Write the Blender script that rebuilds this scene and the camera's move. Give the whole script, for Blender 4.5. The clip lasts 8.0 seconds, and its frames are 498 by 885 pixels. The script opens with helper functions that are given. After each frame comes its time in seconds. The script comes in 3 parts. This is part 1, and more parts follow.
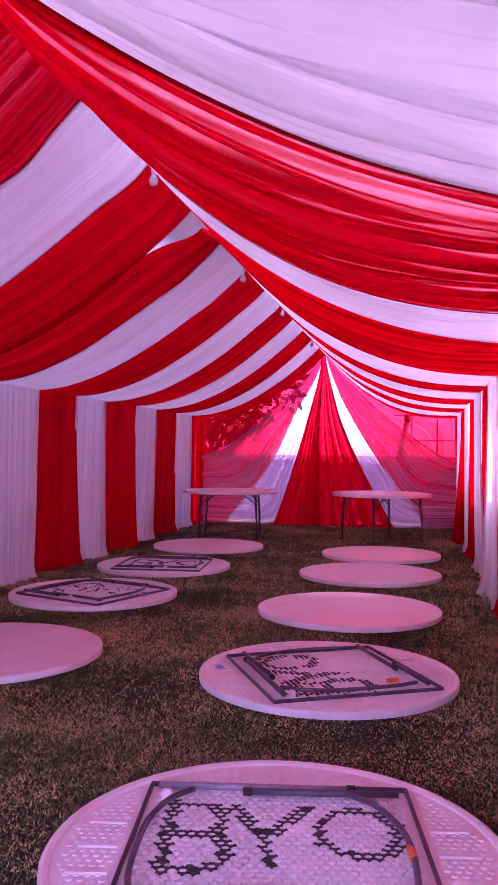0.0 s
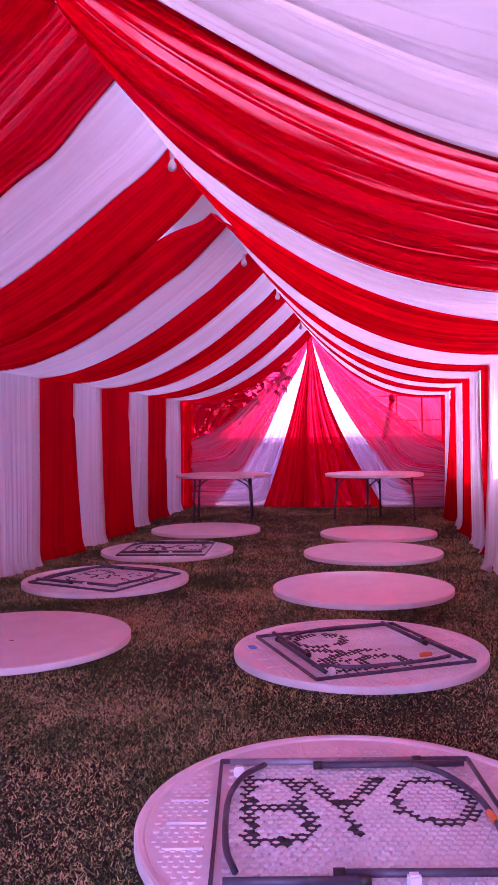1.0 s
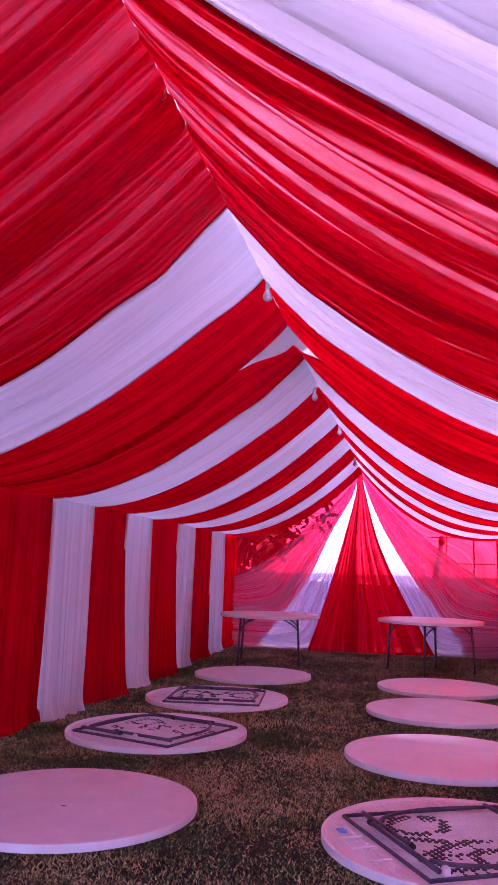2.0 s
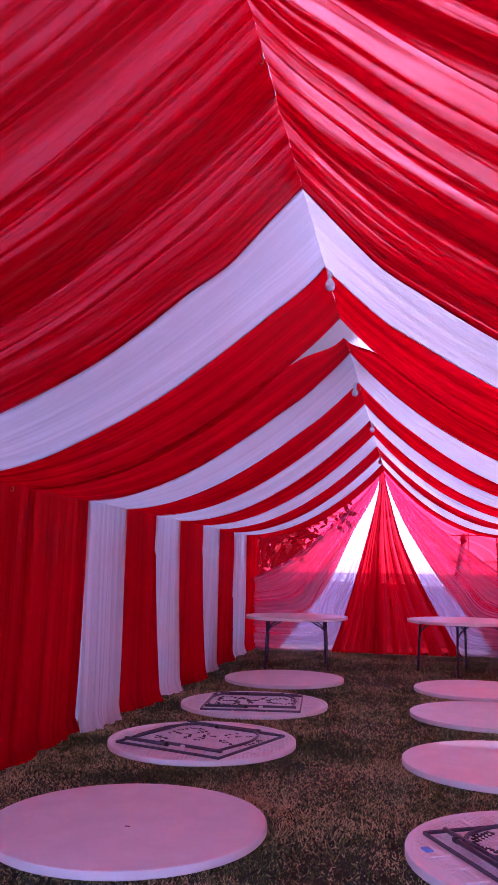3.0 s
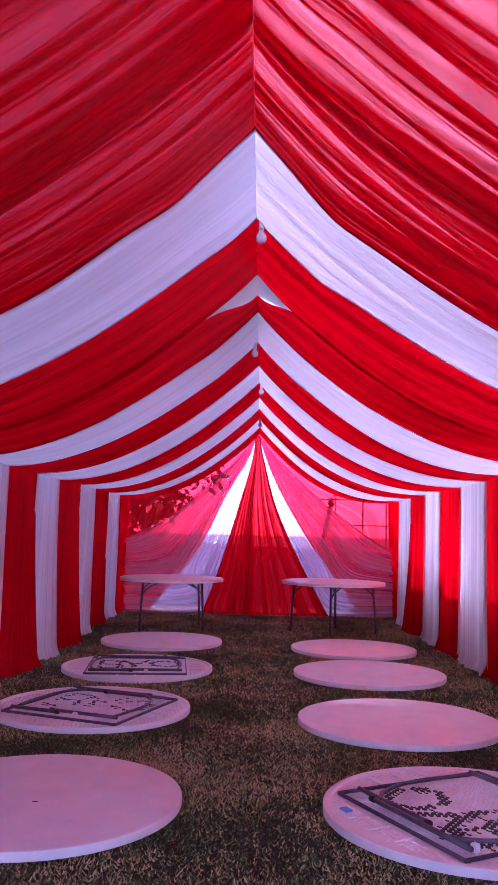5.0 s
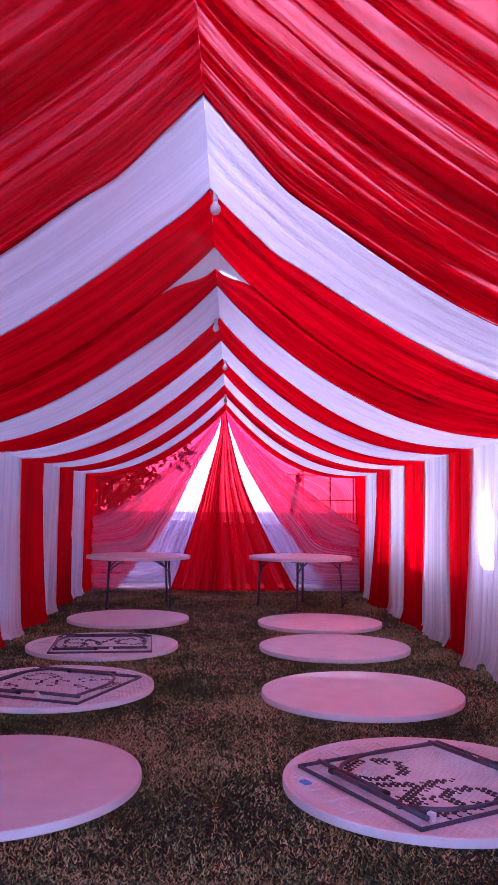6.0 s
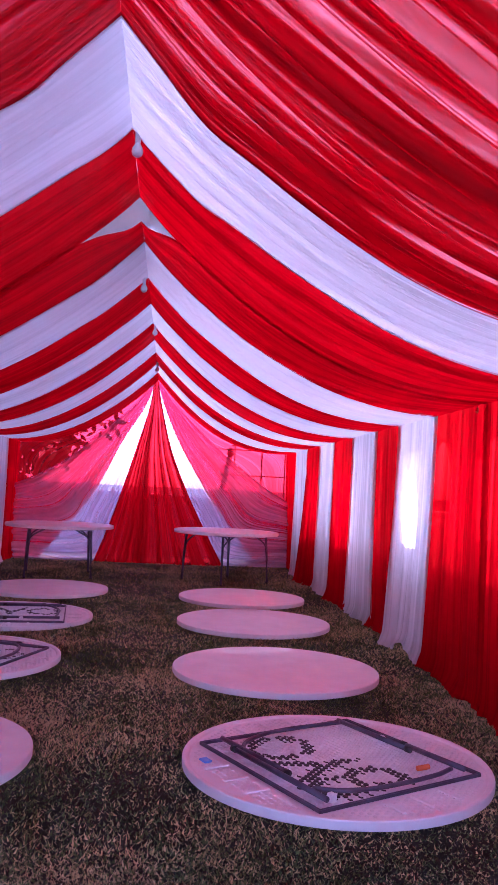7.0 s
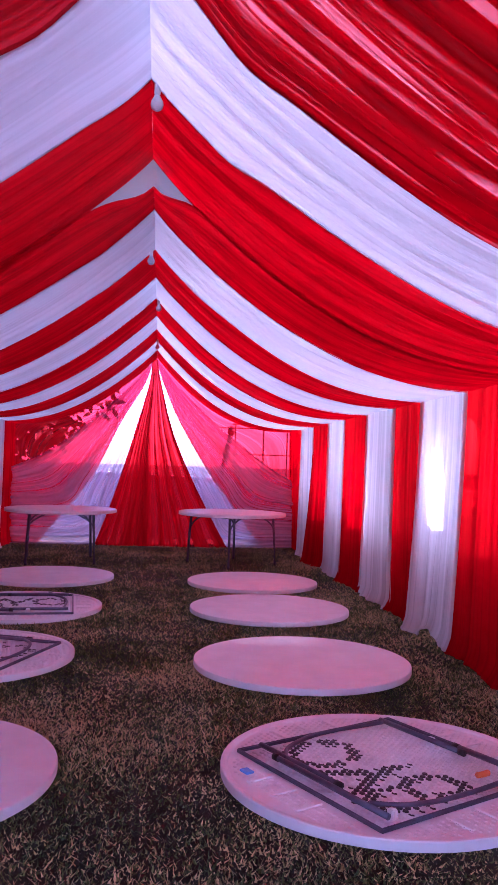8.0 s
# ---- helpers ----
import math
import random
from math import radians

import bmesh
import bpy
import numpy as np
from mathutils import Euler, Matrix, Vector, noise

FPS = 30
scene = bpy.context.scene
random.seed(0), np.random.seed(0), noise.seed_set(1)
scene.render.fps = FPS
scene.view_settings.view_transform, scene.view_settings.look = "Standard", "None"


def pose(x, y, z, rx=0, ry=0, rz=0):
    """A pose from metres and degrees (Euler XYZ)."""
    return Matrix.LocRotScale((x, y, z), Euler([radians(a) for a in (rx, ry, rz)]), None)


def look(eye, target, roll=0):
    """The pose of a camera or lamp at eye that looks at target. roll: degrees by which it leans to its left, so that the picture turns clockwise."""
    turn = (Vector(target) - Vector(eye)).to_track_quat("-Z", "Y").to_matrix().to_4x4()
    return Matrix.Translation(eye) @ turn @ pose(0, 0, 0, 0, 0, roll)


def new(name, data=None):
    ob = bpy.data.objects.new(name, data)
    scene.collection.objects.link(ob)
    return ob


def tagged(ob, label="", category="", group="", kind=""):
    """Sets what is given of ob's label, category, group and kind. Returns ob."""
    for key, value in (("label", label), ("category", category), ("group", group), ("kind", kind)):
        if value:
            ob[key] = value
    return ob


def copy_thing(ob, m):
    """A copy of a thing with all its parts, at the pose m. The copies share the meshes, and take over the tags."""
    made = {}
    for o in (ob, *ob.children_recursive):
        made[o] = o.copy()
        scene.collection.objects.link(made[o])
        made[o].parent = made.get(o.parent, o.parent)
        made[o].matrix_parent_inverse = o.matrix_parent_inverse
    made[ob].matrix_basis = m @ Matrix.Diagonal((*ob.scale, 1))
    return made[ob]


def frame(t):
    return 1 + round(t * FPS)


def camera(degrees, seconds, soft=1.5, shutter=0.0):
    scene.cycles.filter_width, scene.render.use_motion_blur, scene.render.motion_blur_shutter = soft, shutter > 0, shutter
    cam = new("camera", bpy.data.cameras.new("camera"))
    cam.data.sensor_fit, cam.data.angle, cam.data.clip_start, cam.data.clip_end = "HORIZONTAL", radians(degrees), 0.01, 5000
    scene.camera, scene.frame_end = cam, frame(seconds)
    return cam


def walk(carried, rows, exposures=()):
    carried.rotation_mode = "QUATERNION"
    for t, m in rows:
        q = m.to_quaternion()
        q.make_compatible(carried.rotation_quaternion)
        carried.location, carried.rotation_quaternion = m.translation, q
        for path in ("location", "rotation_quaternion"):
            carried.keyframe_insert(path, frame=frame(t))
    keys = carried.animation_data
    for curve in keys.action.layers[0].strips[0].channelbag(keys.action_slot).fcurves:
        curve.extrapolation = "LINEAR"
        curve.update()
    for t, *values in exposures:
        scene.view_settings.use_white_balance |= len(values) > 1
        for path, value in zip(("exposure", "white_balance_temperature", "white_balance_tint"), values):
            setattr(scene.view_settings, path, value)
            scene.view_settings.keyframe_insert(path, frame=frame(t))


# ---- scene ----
cam = camera(34.3, 8.0)
PATH = [
    (0, (1.704, 0.567, 1.36), (1.292, 2.524, 1.383), 0.6),
    (0.5, (1.542, 0.557, 1.355), (1.124, 2.513, 1.321), -1.0),
    (1, (1.364, 0.448, 1.362), (1.026, 2.419, 1.344), -0.8),
    (1.5, (1.16, 0.536, 1.356), (0.808, 2.503, 1.436), 1.7),
    (2, (0.907, 0.757, 1.422), (0.509, 2.693, 1.73), 1.6),
    (2.2, (0.849, 0.857, 1.427), (0.42, 2.786, 1.736), 1.2),
    (3.3, (0.37, 0.947, 1.441), (0.008, 2.89, 1.749), 1.0),
    (3.5, (0.327, 0.986, 1.434), (0.003, 2.935, 1.744), 1.5),
    (4, (0.21, 1.149, 1.45), (0.009, 3.115, 1.756), 0.9),
    (4.5, (0.091, 1.086, 1.445), (-0.031, 3.063, 1.721), -0.6),
    (4.7, (0.058, 1.071, 1.435), (-0.021, 3.054, 1.683), 0.5),
    (5.8, (0.132, 1.11, 1.443), (0.16, 3.102, 1.623), 0.9),
    (6, (0.147, 1.126, 1.433), (0.184, 3.119, 1.598), 0.5),
    (6.5, (0.259, 1.236, 1.404), (0.38, 3.226, 1.57), 1.5),
    (7, (0.285, 1.355, 1.38), (0.475, 3.343, 1.493), 2.7),
    (7.5, (0.18, 1.565, 1.383), (0.399, 3.551, 1.469), 3.3),
    (8, (0.097, 1.728, 1.42), (0.315, 3.716, 1.476), 1.7),
]
EXPOSURES = [(0.0, 2.98, 6350, 112), (0.4, 3.07, 6400, 116), (1.5, 3.05, 6350, 116), (2.0, 3.02, 5950, 94), (4.5, 3.0, 5500, 68), (8.0, 3.03, 5300, 60)]
walk(cam, [(t, look(eye, target, roll)) for t, eye, target, roll in PATH], EXPOSURES)

# ---------------------------------------------------------------- world and sun
SUN_EL, SUN_AZ = radians(42), radians(88)      # azimuth from +y towards +x
world = bpy.data.worlds.new("sky")
scene.world = world
world.use_nodes = True
wn = world.node_tree
sky = wn.nodes.new("ShaderNodeTexSky")
sky.sky_type = "NISHITA"
sky.sun_disc = False
sky.sun_elevation = SUN_EL
sky.sun_rotation = SUN_AZ
wn.nodes["Background"].inputs["Strength"].default_value = 0.15
wn.links.new(sky.outputs[0], wn.nodes["Background"].inputs["Color"])
sun_data = bpy.data.lights.new("sun", "SUN")
sun_data.energy = 4.5
sun_data.angle = radians(0.5)
sun_data.color = (1.0, 0.95, 0.88)
sun = new("sun", sun_data)
toward = Vector((math.sin(SUN_AZ) * math.cos(SUN_EL), math.cos(SUN_AZ) * math.cos(SUN_EL), math.sin(SUN_EL)))
sun.matrix_world = look(toward * 40, (0, 0, 0))


# ---------------------------------------------------------------- materials
def mat(name):
    m = bpy.data.materials.new(name)
    m.use_nodes = True
    t = m.node_tree
    t.nodes.clear()
    out = t.nodes.new("ShaderNodeOutputMaterial")
    return m, t, out


def node(t, kind, **inputs):
    n = t.nodes.new(kind)
    for key, value in inputs.items():
        n.inputs[key.replace("_", " ")].default_value = value
    return n


def ramp(t, source, a, b, pa=0.3, pb=0.7):
    r = t.nodes.new("ShaderNodeValToRGB")
    r.color_ramp.elements[0].position, r.color_ramp.elements[0].color = pa, a
    r.color_ramp.elements[1].position, r.color_ramp.elements[1].color = pb, b
    t.links.new(source, r.inputs[0])
    return r.outputs[0]


def grey(v):
    return (v, v, v, 1)


def cloth(name, col, through_col, sheer_col, sheer=0.05, pass_on=0.5, across=26.0, along=0.8, thin=0.6, low=0.0, start=0.56, gloss=0.008, relief=0.25):
    """Light voile: diffuse, translucent and a little see-through; doubled cloth in the pleats passes less light."""
    m, t, out = mat(name)
    uv = t.nodes.new("ShaderNodeUVMap")
    mp = node(t, "ShaderNodeMapping")
    mp.inputs["Scale"].default_value = (across, along, 1)
    mp.inputs["Location"].default_value = (0, 0.45, 0.5)
    t.links.new(uv.outputs[0], mp.inputs[0])
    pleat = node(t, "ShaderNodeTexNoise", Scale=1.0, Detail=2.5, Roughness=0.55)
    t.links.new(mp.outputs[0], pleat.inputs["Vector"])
    weave = node(t, "ShaderNodeTexNoise", Scale=420.0, Detail=2.0)
    obj = t.nodes.new("ShaderNodeTexCoord")
    t.links.new(obj.outputs["Object"], weave.inputs["Vector"])
    crease = node(t, "ShaderNodeTexNoise", Scale=5.0, Detail=4.0, Roughness=0.55)
    t.links.new(obj.outputs["Object"], crease.inputs["Vector"])

    def add(field, share, total):
        """total + share * (field - 0.5)"""
        off = node(t, "ShaderNodeMath"); off.operation = "SUBTRACT"; off.inputs[1].default_value = 0.5
        mad = node(t, "ShaderNodeMath"); mad.operation = "MULTIPLY_ADD"; mad.inputs[1].default_value = share
        t.links.new(field.outputs[0], off.inputs[0])
        t.links.new(off.outputs[0], mad.inputs[0])
        t.links.new(total.outputs[0], mad.inputs[2])
        return mad

    def stripes(kx, ky, detail):
        m2 = node(t, "ShaderNodeMapping")
        m2.inputs["Scale"].default_value = (across * kx, along * ky, 1)
        m2.inputs["Location"].default_value = (7.3 * kx, 3.4, 0.5)
        t.links.new(uv.outputs[0], m2.inputs[0])
        n2 = node(t, "ShaderNodeTexNoise", Scale=1.0, Detail=detail, Roughness=0.5)
        t.links.new(m2.outputs[0], n2.inputs["Vector"])
        return n2
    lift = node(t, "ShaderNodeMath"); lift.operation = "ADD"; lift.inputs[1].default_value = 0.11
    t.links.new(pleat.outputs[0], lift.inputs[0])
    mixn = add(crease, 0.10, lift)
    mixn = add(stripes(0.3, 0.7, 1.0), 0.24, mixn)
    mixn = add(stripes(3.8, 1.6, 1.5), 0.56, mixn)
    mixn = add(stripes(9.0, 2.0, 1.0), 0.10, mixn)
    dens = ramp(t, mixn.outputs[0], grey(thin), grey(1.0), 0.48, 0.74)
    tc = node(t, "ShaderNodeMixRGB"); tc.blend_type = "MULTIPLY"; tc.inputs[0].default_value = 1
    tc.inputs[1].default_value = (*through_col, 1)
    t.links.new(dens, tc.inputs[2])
    bump = node(t, "ShaderNodeBump", Strength=relief, Distance=0.02)
    t.links.new(mixn.outputs[0], bump.inputs["Height"])
    bump2 = node(t, "ShaderNodeBump", Strength=0.12, Distance=0.001)
    t.links.new(weave.outputs[0], bump2.inputs["Height"]); t.links.new(bump.outputs[0], bump2.inputs["Normal"])
    d = node(t, "ShaderNodeBsdfDiffuse", Color=(*col, 1))
    tr = t.nodes.new("ShaderNodeBsdfTranslucent")
    t.links.new(tc.outputs[0], tr.inputs["Color"])
    gl = node(t, "ShaderNodeBsdfGlossy", Color=(0.9, 0.9, 0.9, 1), Roughness=0.42)
    for b in (d, tr, gl):
        t.links.new(bump2.outputs[0], b.inputs["Normal"])
    a = node(t, "ShaderNodeMixShader", Fac=pass_on)
    t.links.new(d.outputs[0], a.inputs[1]); t.links.new(tr.outputs[0], a.inputs[2])
    g = node(t, "ShaderNodeMixShader", Fac=gloss)
    t.links.new(a.outputs[0], g.inputs[1]); t.links.new(gl.outputs[0], g.inputs[2])
    tp = node(t, "ShaderNodeBsdfTransparent", Color=(*sheer_col, 1))
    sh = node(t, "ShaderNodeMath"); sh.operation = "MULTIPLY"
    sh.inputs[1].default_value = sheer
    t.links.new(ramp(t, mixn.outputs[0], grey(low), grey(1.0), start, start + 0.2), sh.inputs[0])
    f = t.nodes.new("ShaderNodeMixShader")
    t.links.new(sh.outputs[0], f.inputs[0])
    t.links.new(g.outputs[0], f.inputs[1]); t.links.new(tp.outputs[0], f.inputs[2])
    t.links.new(f.outputs[0], out.inputs[0])
    return m


def solid(name, a, b, scale=8.0, rough=0.5, metal=0.0, bump=0.1, bump_scale=60.0, dist=0.002):
    m, t, out = mat(name)
    c = t.nodes.new("ShaderNodeTexCoord")
    n = node(t, "ShaderNodeTexNoise", Scale=scale, Detail=6.0, Roughness=0.6)
    t.links.new(c.outputs["Object"], n.inputs["Vector"])
    p = node(t, "ShaderNodeBsdfPrincipled", Roughness=rough, Metallic=metal)
    t.links.new(ramp(t, n.outputs[0], (*a, 1), (*b, 1)), p.inputs["Base Color"])
    n2 = node(t, "ShaderNodeTexNoise", Scale=bump_scale, Detail=4.0)
    t.links.new(c.outputs["Object"], n2.inputs["Vector"])
    r = ramp(t, n2.outputs[0], grey(max(rough - 0.12, 0.02)), grey(min(rough + 0.12, 1)))
    t.links.new(r, p.inputs["Roughness"])
    bm_ = node(t, "ShaderNodeBump", Strength=bump, Distance=dist)
    t.links.new(n2.outputs[0], bm_.inputs["Height"]); t.links.new(bm_.outputs[0], p.inputs["Normal"])
    t.links.new(p.outputs[0], out.inputs[0])
    return m


RED, RED_T = (0.64, 0.0015, 0.0008), (0.84, 0.0015, 0.0008)
WHITE, WHITE_T = (0.80, 0.79, 0.82), (0.78, 0.77, 0.82)
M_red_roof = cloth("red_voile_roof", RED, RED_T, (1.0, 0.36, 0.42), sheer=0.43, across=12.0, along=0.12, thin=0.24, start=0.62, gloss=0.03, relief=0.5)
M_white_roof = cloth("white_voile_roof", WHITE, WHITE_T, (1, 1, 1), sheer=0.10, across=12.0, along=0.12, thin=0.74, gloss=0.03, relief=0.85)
# The roof voile again, made dimmer for the left slope away from the sun.
M_red_dim = cloth("red_voile_dim", RED, RED_T, (1.0, 0.24, 0.34), sheer=0.14, across=12.0, along=0.12, thin=0.46, start=0.60, gloss=0.03, relief=0.4)
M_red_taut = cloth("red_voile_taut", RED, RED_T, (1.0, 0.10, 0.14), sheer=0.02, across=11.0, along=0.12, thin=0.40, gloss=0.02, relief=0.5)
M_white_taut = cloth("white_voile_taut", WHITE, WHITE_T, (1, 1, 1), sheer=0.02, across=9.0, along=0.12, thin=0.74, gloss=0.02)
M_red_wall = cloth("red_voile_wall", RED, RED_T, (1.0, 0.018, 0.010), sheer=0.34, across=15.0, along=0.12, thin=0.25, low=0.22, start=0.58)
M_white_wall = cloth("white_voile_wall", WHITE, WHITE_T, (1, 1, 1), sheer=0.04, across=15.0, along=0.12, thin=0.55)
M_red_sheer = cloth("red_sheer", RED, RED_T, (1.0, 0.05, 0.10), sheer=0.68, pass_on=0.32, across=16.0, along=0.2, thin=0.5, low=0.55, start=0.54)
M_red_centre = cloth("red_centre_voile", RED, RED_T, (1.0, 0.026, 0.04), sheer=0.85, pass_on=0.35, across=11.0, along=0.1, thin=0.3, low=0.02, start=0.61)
# White voile tinted lilac in place of the mauve light on it.
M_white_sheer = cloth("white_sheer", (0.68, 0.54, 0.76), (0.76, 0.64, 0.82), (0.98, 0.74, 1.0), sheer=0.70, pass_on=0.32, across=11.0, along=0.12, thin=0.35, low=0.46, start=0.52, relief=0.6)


def pvc(name, see=0.2, pass_on=0.5):
    m, t, out = mat(name)
    c = t.nodes.new("ShaderNodeTexCoord")
    n = node(t, "ShaderNodeTexNoise", Scale=1.3, Detail=6.0)
    t.links.new(c.outputs["Object"], n.inputs["Vector"])
    col = ramp(t, n.outputs[0], (0.62, 0.64, 0.64, 1), (0.8, 0.82, 0.82, 1))
    d = node(t, "ShaderNodeBsdfPrincipled", Roughness=0.45)
    tr = t.nodes.new("ShaderNodeBsdfTranslucent")
    t.links.new(col, d.inputs["Base Color"]); t.links.new(col, tr.inputs["Color"])
    a = node(t, "ShaderNodeMixShader", Fac=pass_on)
    t.links.new(d.outputs[0], a.inputs[1]); t.links.new(tr.outputs[0], a.inputs[2])
    tp = node(t, "ShaderNodeBsdfTransparent")
    f = node(t, "ShaderNodeMixShader", Fac=see)
    t.links.new(a.outputs[0], f.inputs[1]); t.links.new(tp.outputs[0], f.inputs[2])
    t.links.new(f.outputs[0], out.inputs[0])
    return m


M_pvc = pvc("tent_cover_pvc", 0.02, 0.40)
M_side = pvc("tent_side_pvc", 0.02, 0.40)
M_blind = pvc("tent_side_lined_pvc", 0.0, 0.44)
M_vinyl = pvc("cloudy_vinyl", 0.22, 0.7)
M_clear = pvc("clear_vinyl", 0.5, 0.7)
M_shade = pvc("shade_sheet_pvc", 0.0, 0.20)
M_table = solid("moulded_white_plastic", (0.66, 0.66, 0.68), (0.76, 0.76, 0.78), 5.0, 0.5, 0, 0.12, 260.0, 0.001)
M_under = solid("moulded_underside", (0.60, 0.60, 0.63), (0.74, 0.74, 0.76), 6.0, 0.55, 0, 0.15, 120.0, 0.001)
M_paint = solid("dark_spray_paint", (0.018, 0.014, 0.02), (0.06, 0.05, 0.06), 30.0, 0.6)
M_steel = solid("grey_coated_steel", (0.060, 0.055, 0.088), (0.115, 0.108, 0.150), 12.0, 0.40, 0.3, 0.1, 90.0)
M_bare = solid("bright_steel_tube", (0.22, 0.22, 0.27), (0.32, 0.32, 0.38), 10.0, 0.38, 0.4, 0.05, 90.0)
M_black = solid("black_plastic", (0.012, 0.012, 0.014), (0.03, 0.03, 0.03), 20.0, 0.5)
M_clip = solid("white_plastic_clip", (0.7, 0.72, 0.75), (0.8, 0.8, 0.82), 20.0, 0.4)
M_orange = solid("orange_sticker", (0.75, 0.16, 0.03), (0.8, 0.22, 0.05), 20.0, 0.5)
M_blue = solid("blue_tag", (0.07, 0.28, 0.75), (0.12, 0.36, 0.8), 20.0, 0.5)
M_bulb = solid("milky_bulb", (0.72, 0.72, 0.74), (0.8, 0.8, 0.82), 20.0, 0.3)
M_brass = solid("brass_hook", (0.45, 0.32, 0.1), (0.6, 0.45, 0.18), 20.0, 0.3, 1.0)
M_fence = solid("plastered_wall", (0.40, 0.38, 0.38), (0.52, 0.50, 0.49), 3.0, 0.9, 0, 0.4, 40.0, 0.01)
M_bark = solid("bark", (0.05, 0.035, 0.025), (0.11, 0.08, 0.06), 9.0, 0.9, 0, 0.5, 30.0, 0.01)
M_leaf = solid("tree_leaf", (0.035, 0.07, 0.02), (0.07, 0.12, 0.035), 4.0, 0.5)
M_pole = solid("weathered_pole", (0.05, 0.045, 0.04), (0.10, 0.09, 0.08), 6.0, 0.8)


def soil_material():
    m, t, out = mat("worn_lawn_soil")
    c = t.nodes.new("ShaderNodeTexCoord")
    big = node(t, "ShaderNodeTexNoise", Scale=0.9, Detail=6.0, Roughness=0.65)
    fine = node(t, "ShaderNodeTexNoise", Scale=55.0, Detail=6.0, Roughness=0.75)
    for n in (big, fine):
        t.links.new(c.outputs["Object"], n.inputs["Vector"])
    a = ramp(t, big.outputs[0], (0.015, 0.023, 0.008, 1), (0.040, 0.033, 0.016, 1), 0.35, 0.65)
    b = ramp(t, fine.outputs[0], grey(0.35), grey(1.5), 0.3, 0.75)
    mx = node(t, "ShaderNodeMixRGB"); mx.blend_type = "MULTIPLY"; mx.inputs[0].default_value = 1
    t.links.new(a, mx.inputs[1]); t.links.new(b, mx.inputs[2])
    p = node(t, "ShaderNodeBsdfPrincipled", Roughness=0.95)
    t.links.new(mx.outputs[0], p.inputs["Base Color"])
    bp = node(t, "ShaderNodeBump", Strength=0.8, Distance=0.015)
    t.links.new(fine.outputs[0], bp.inputs["Height"]); t.links.new(bp.outputs[0], p.inputs["Normal"])
    t.links.new(p.outputs[0], out.inputs[0])
    return m


def blade_material():
    m, t, out = mat("grass_blades")
    g = t.nodes.new("ShaderNodeNewGeometry")
    c = t.nodes.new("ShaderNodeTexCoord")
    big = node(t, "ShaderNodeTexNoise", Scale=1.1, Detail=5.0, Roughness=0.6)
    t.links.new(c.outputs["Object"], big.inputs["Vector"])
    mid = node(t, "ShaderNodeTexNoise", Scale=9.0, Detail=3.0)
    t.links.new(c.outputs["Object"], mid.inputs["Vector"])
    isl = t.nodes.new("ShaderNodeMath"); isl.operation = "MULTIPLY_ADD"; isl.inputs[1].default_value = 0.36
    t.links.new(g.outputs["Random Per Island"], isl.inputs[0]); t.links.new(big.outputs[0], isl.inputs[2])
    s2 = t.nodes.new("ShaderNodeMath"); s2.operation = "MULTIPLY_ADD"; s2.inputs[1].default_value = 0.35
    t.links.new(mid.outputs[0], s2.inputs[0]); t.links.new(isl.outputs[0], s2.inputs[2])
    r = t.nodes.new("ShaderNodeValToRGB")
    r.color_ramp.elements[0].position, r.color_ramp.elements[0].color = 0.62, (0.024, 0.052, 0.010, 1)
    r.color_ramp.elements[1].position, r.color_ramp.elements[1].color = 1.04, (0.52, 0.38, 0.17, 1)
    e = r.color_ramp.elements.new(0.82); e.color = (0.105, 0.140, 0.032, 1)
    t.links.new(s2.outputs[0], r.inputs[0])
    p = node(t, "ShaderNodeBsdfPrincipled", Roughness=0.7)
    t.links.new(r.outputs[0], p.inputs["Base Color"])
    t.links.new(p.outputs[0], out.inputs[0])
    return m


M_soil, M_blade = soil_material(), blade_material()


# ---------------------------------------------------------------- mesh helpers
def link(name, bm, material, parent=None, label="", smooth=False):
    me = bpy.data.meshes.new(name)
    for m in (material if isinstance(material, (list, tuple)) else [material]):
        me.materials.append(m)
    bm.normal_update()
    bm.to_mesh(me)
    bm.free()
    if smooth:
        me.polygons.foreach_set("use_smooth", [True] * len(me.polygons))
    ob = new(name, me)
    if parent:
        ob.parent = parent
    if label:
        ob["label"] = label
    return ob


def part(name, bm, material, parent, label="", smooth=False):
    return link(name, bm, material, parent, label, smooth)


def box(bm, x0, x1, y0, y1, z0, z1):
    v = [bm.verts.new((x, y, z)) for z in (z0, z1) for x, y in ((x0, y0), (x1, y0), (x1, y1), (x0, y1))]
    for f in ((3, 2, 1, 0), (4, 5, 6, 7), (0, 1, 5, 4), (1, 2, 6, 5), (2, 3, 7, 6), (3, 0, 4, 7)):
        bm.faces.new([v[i] for i in f])


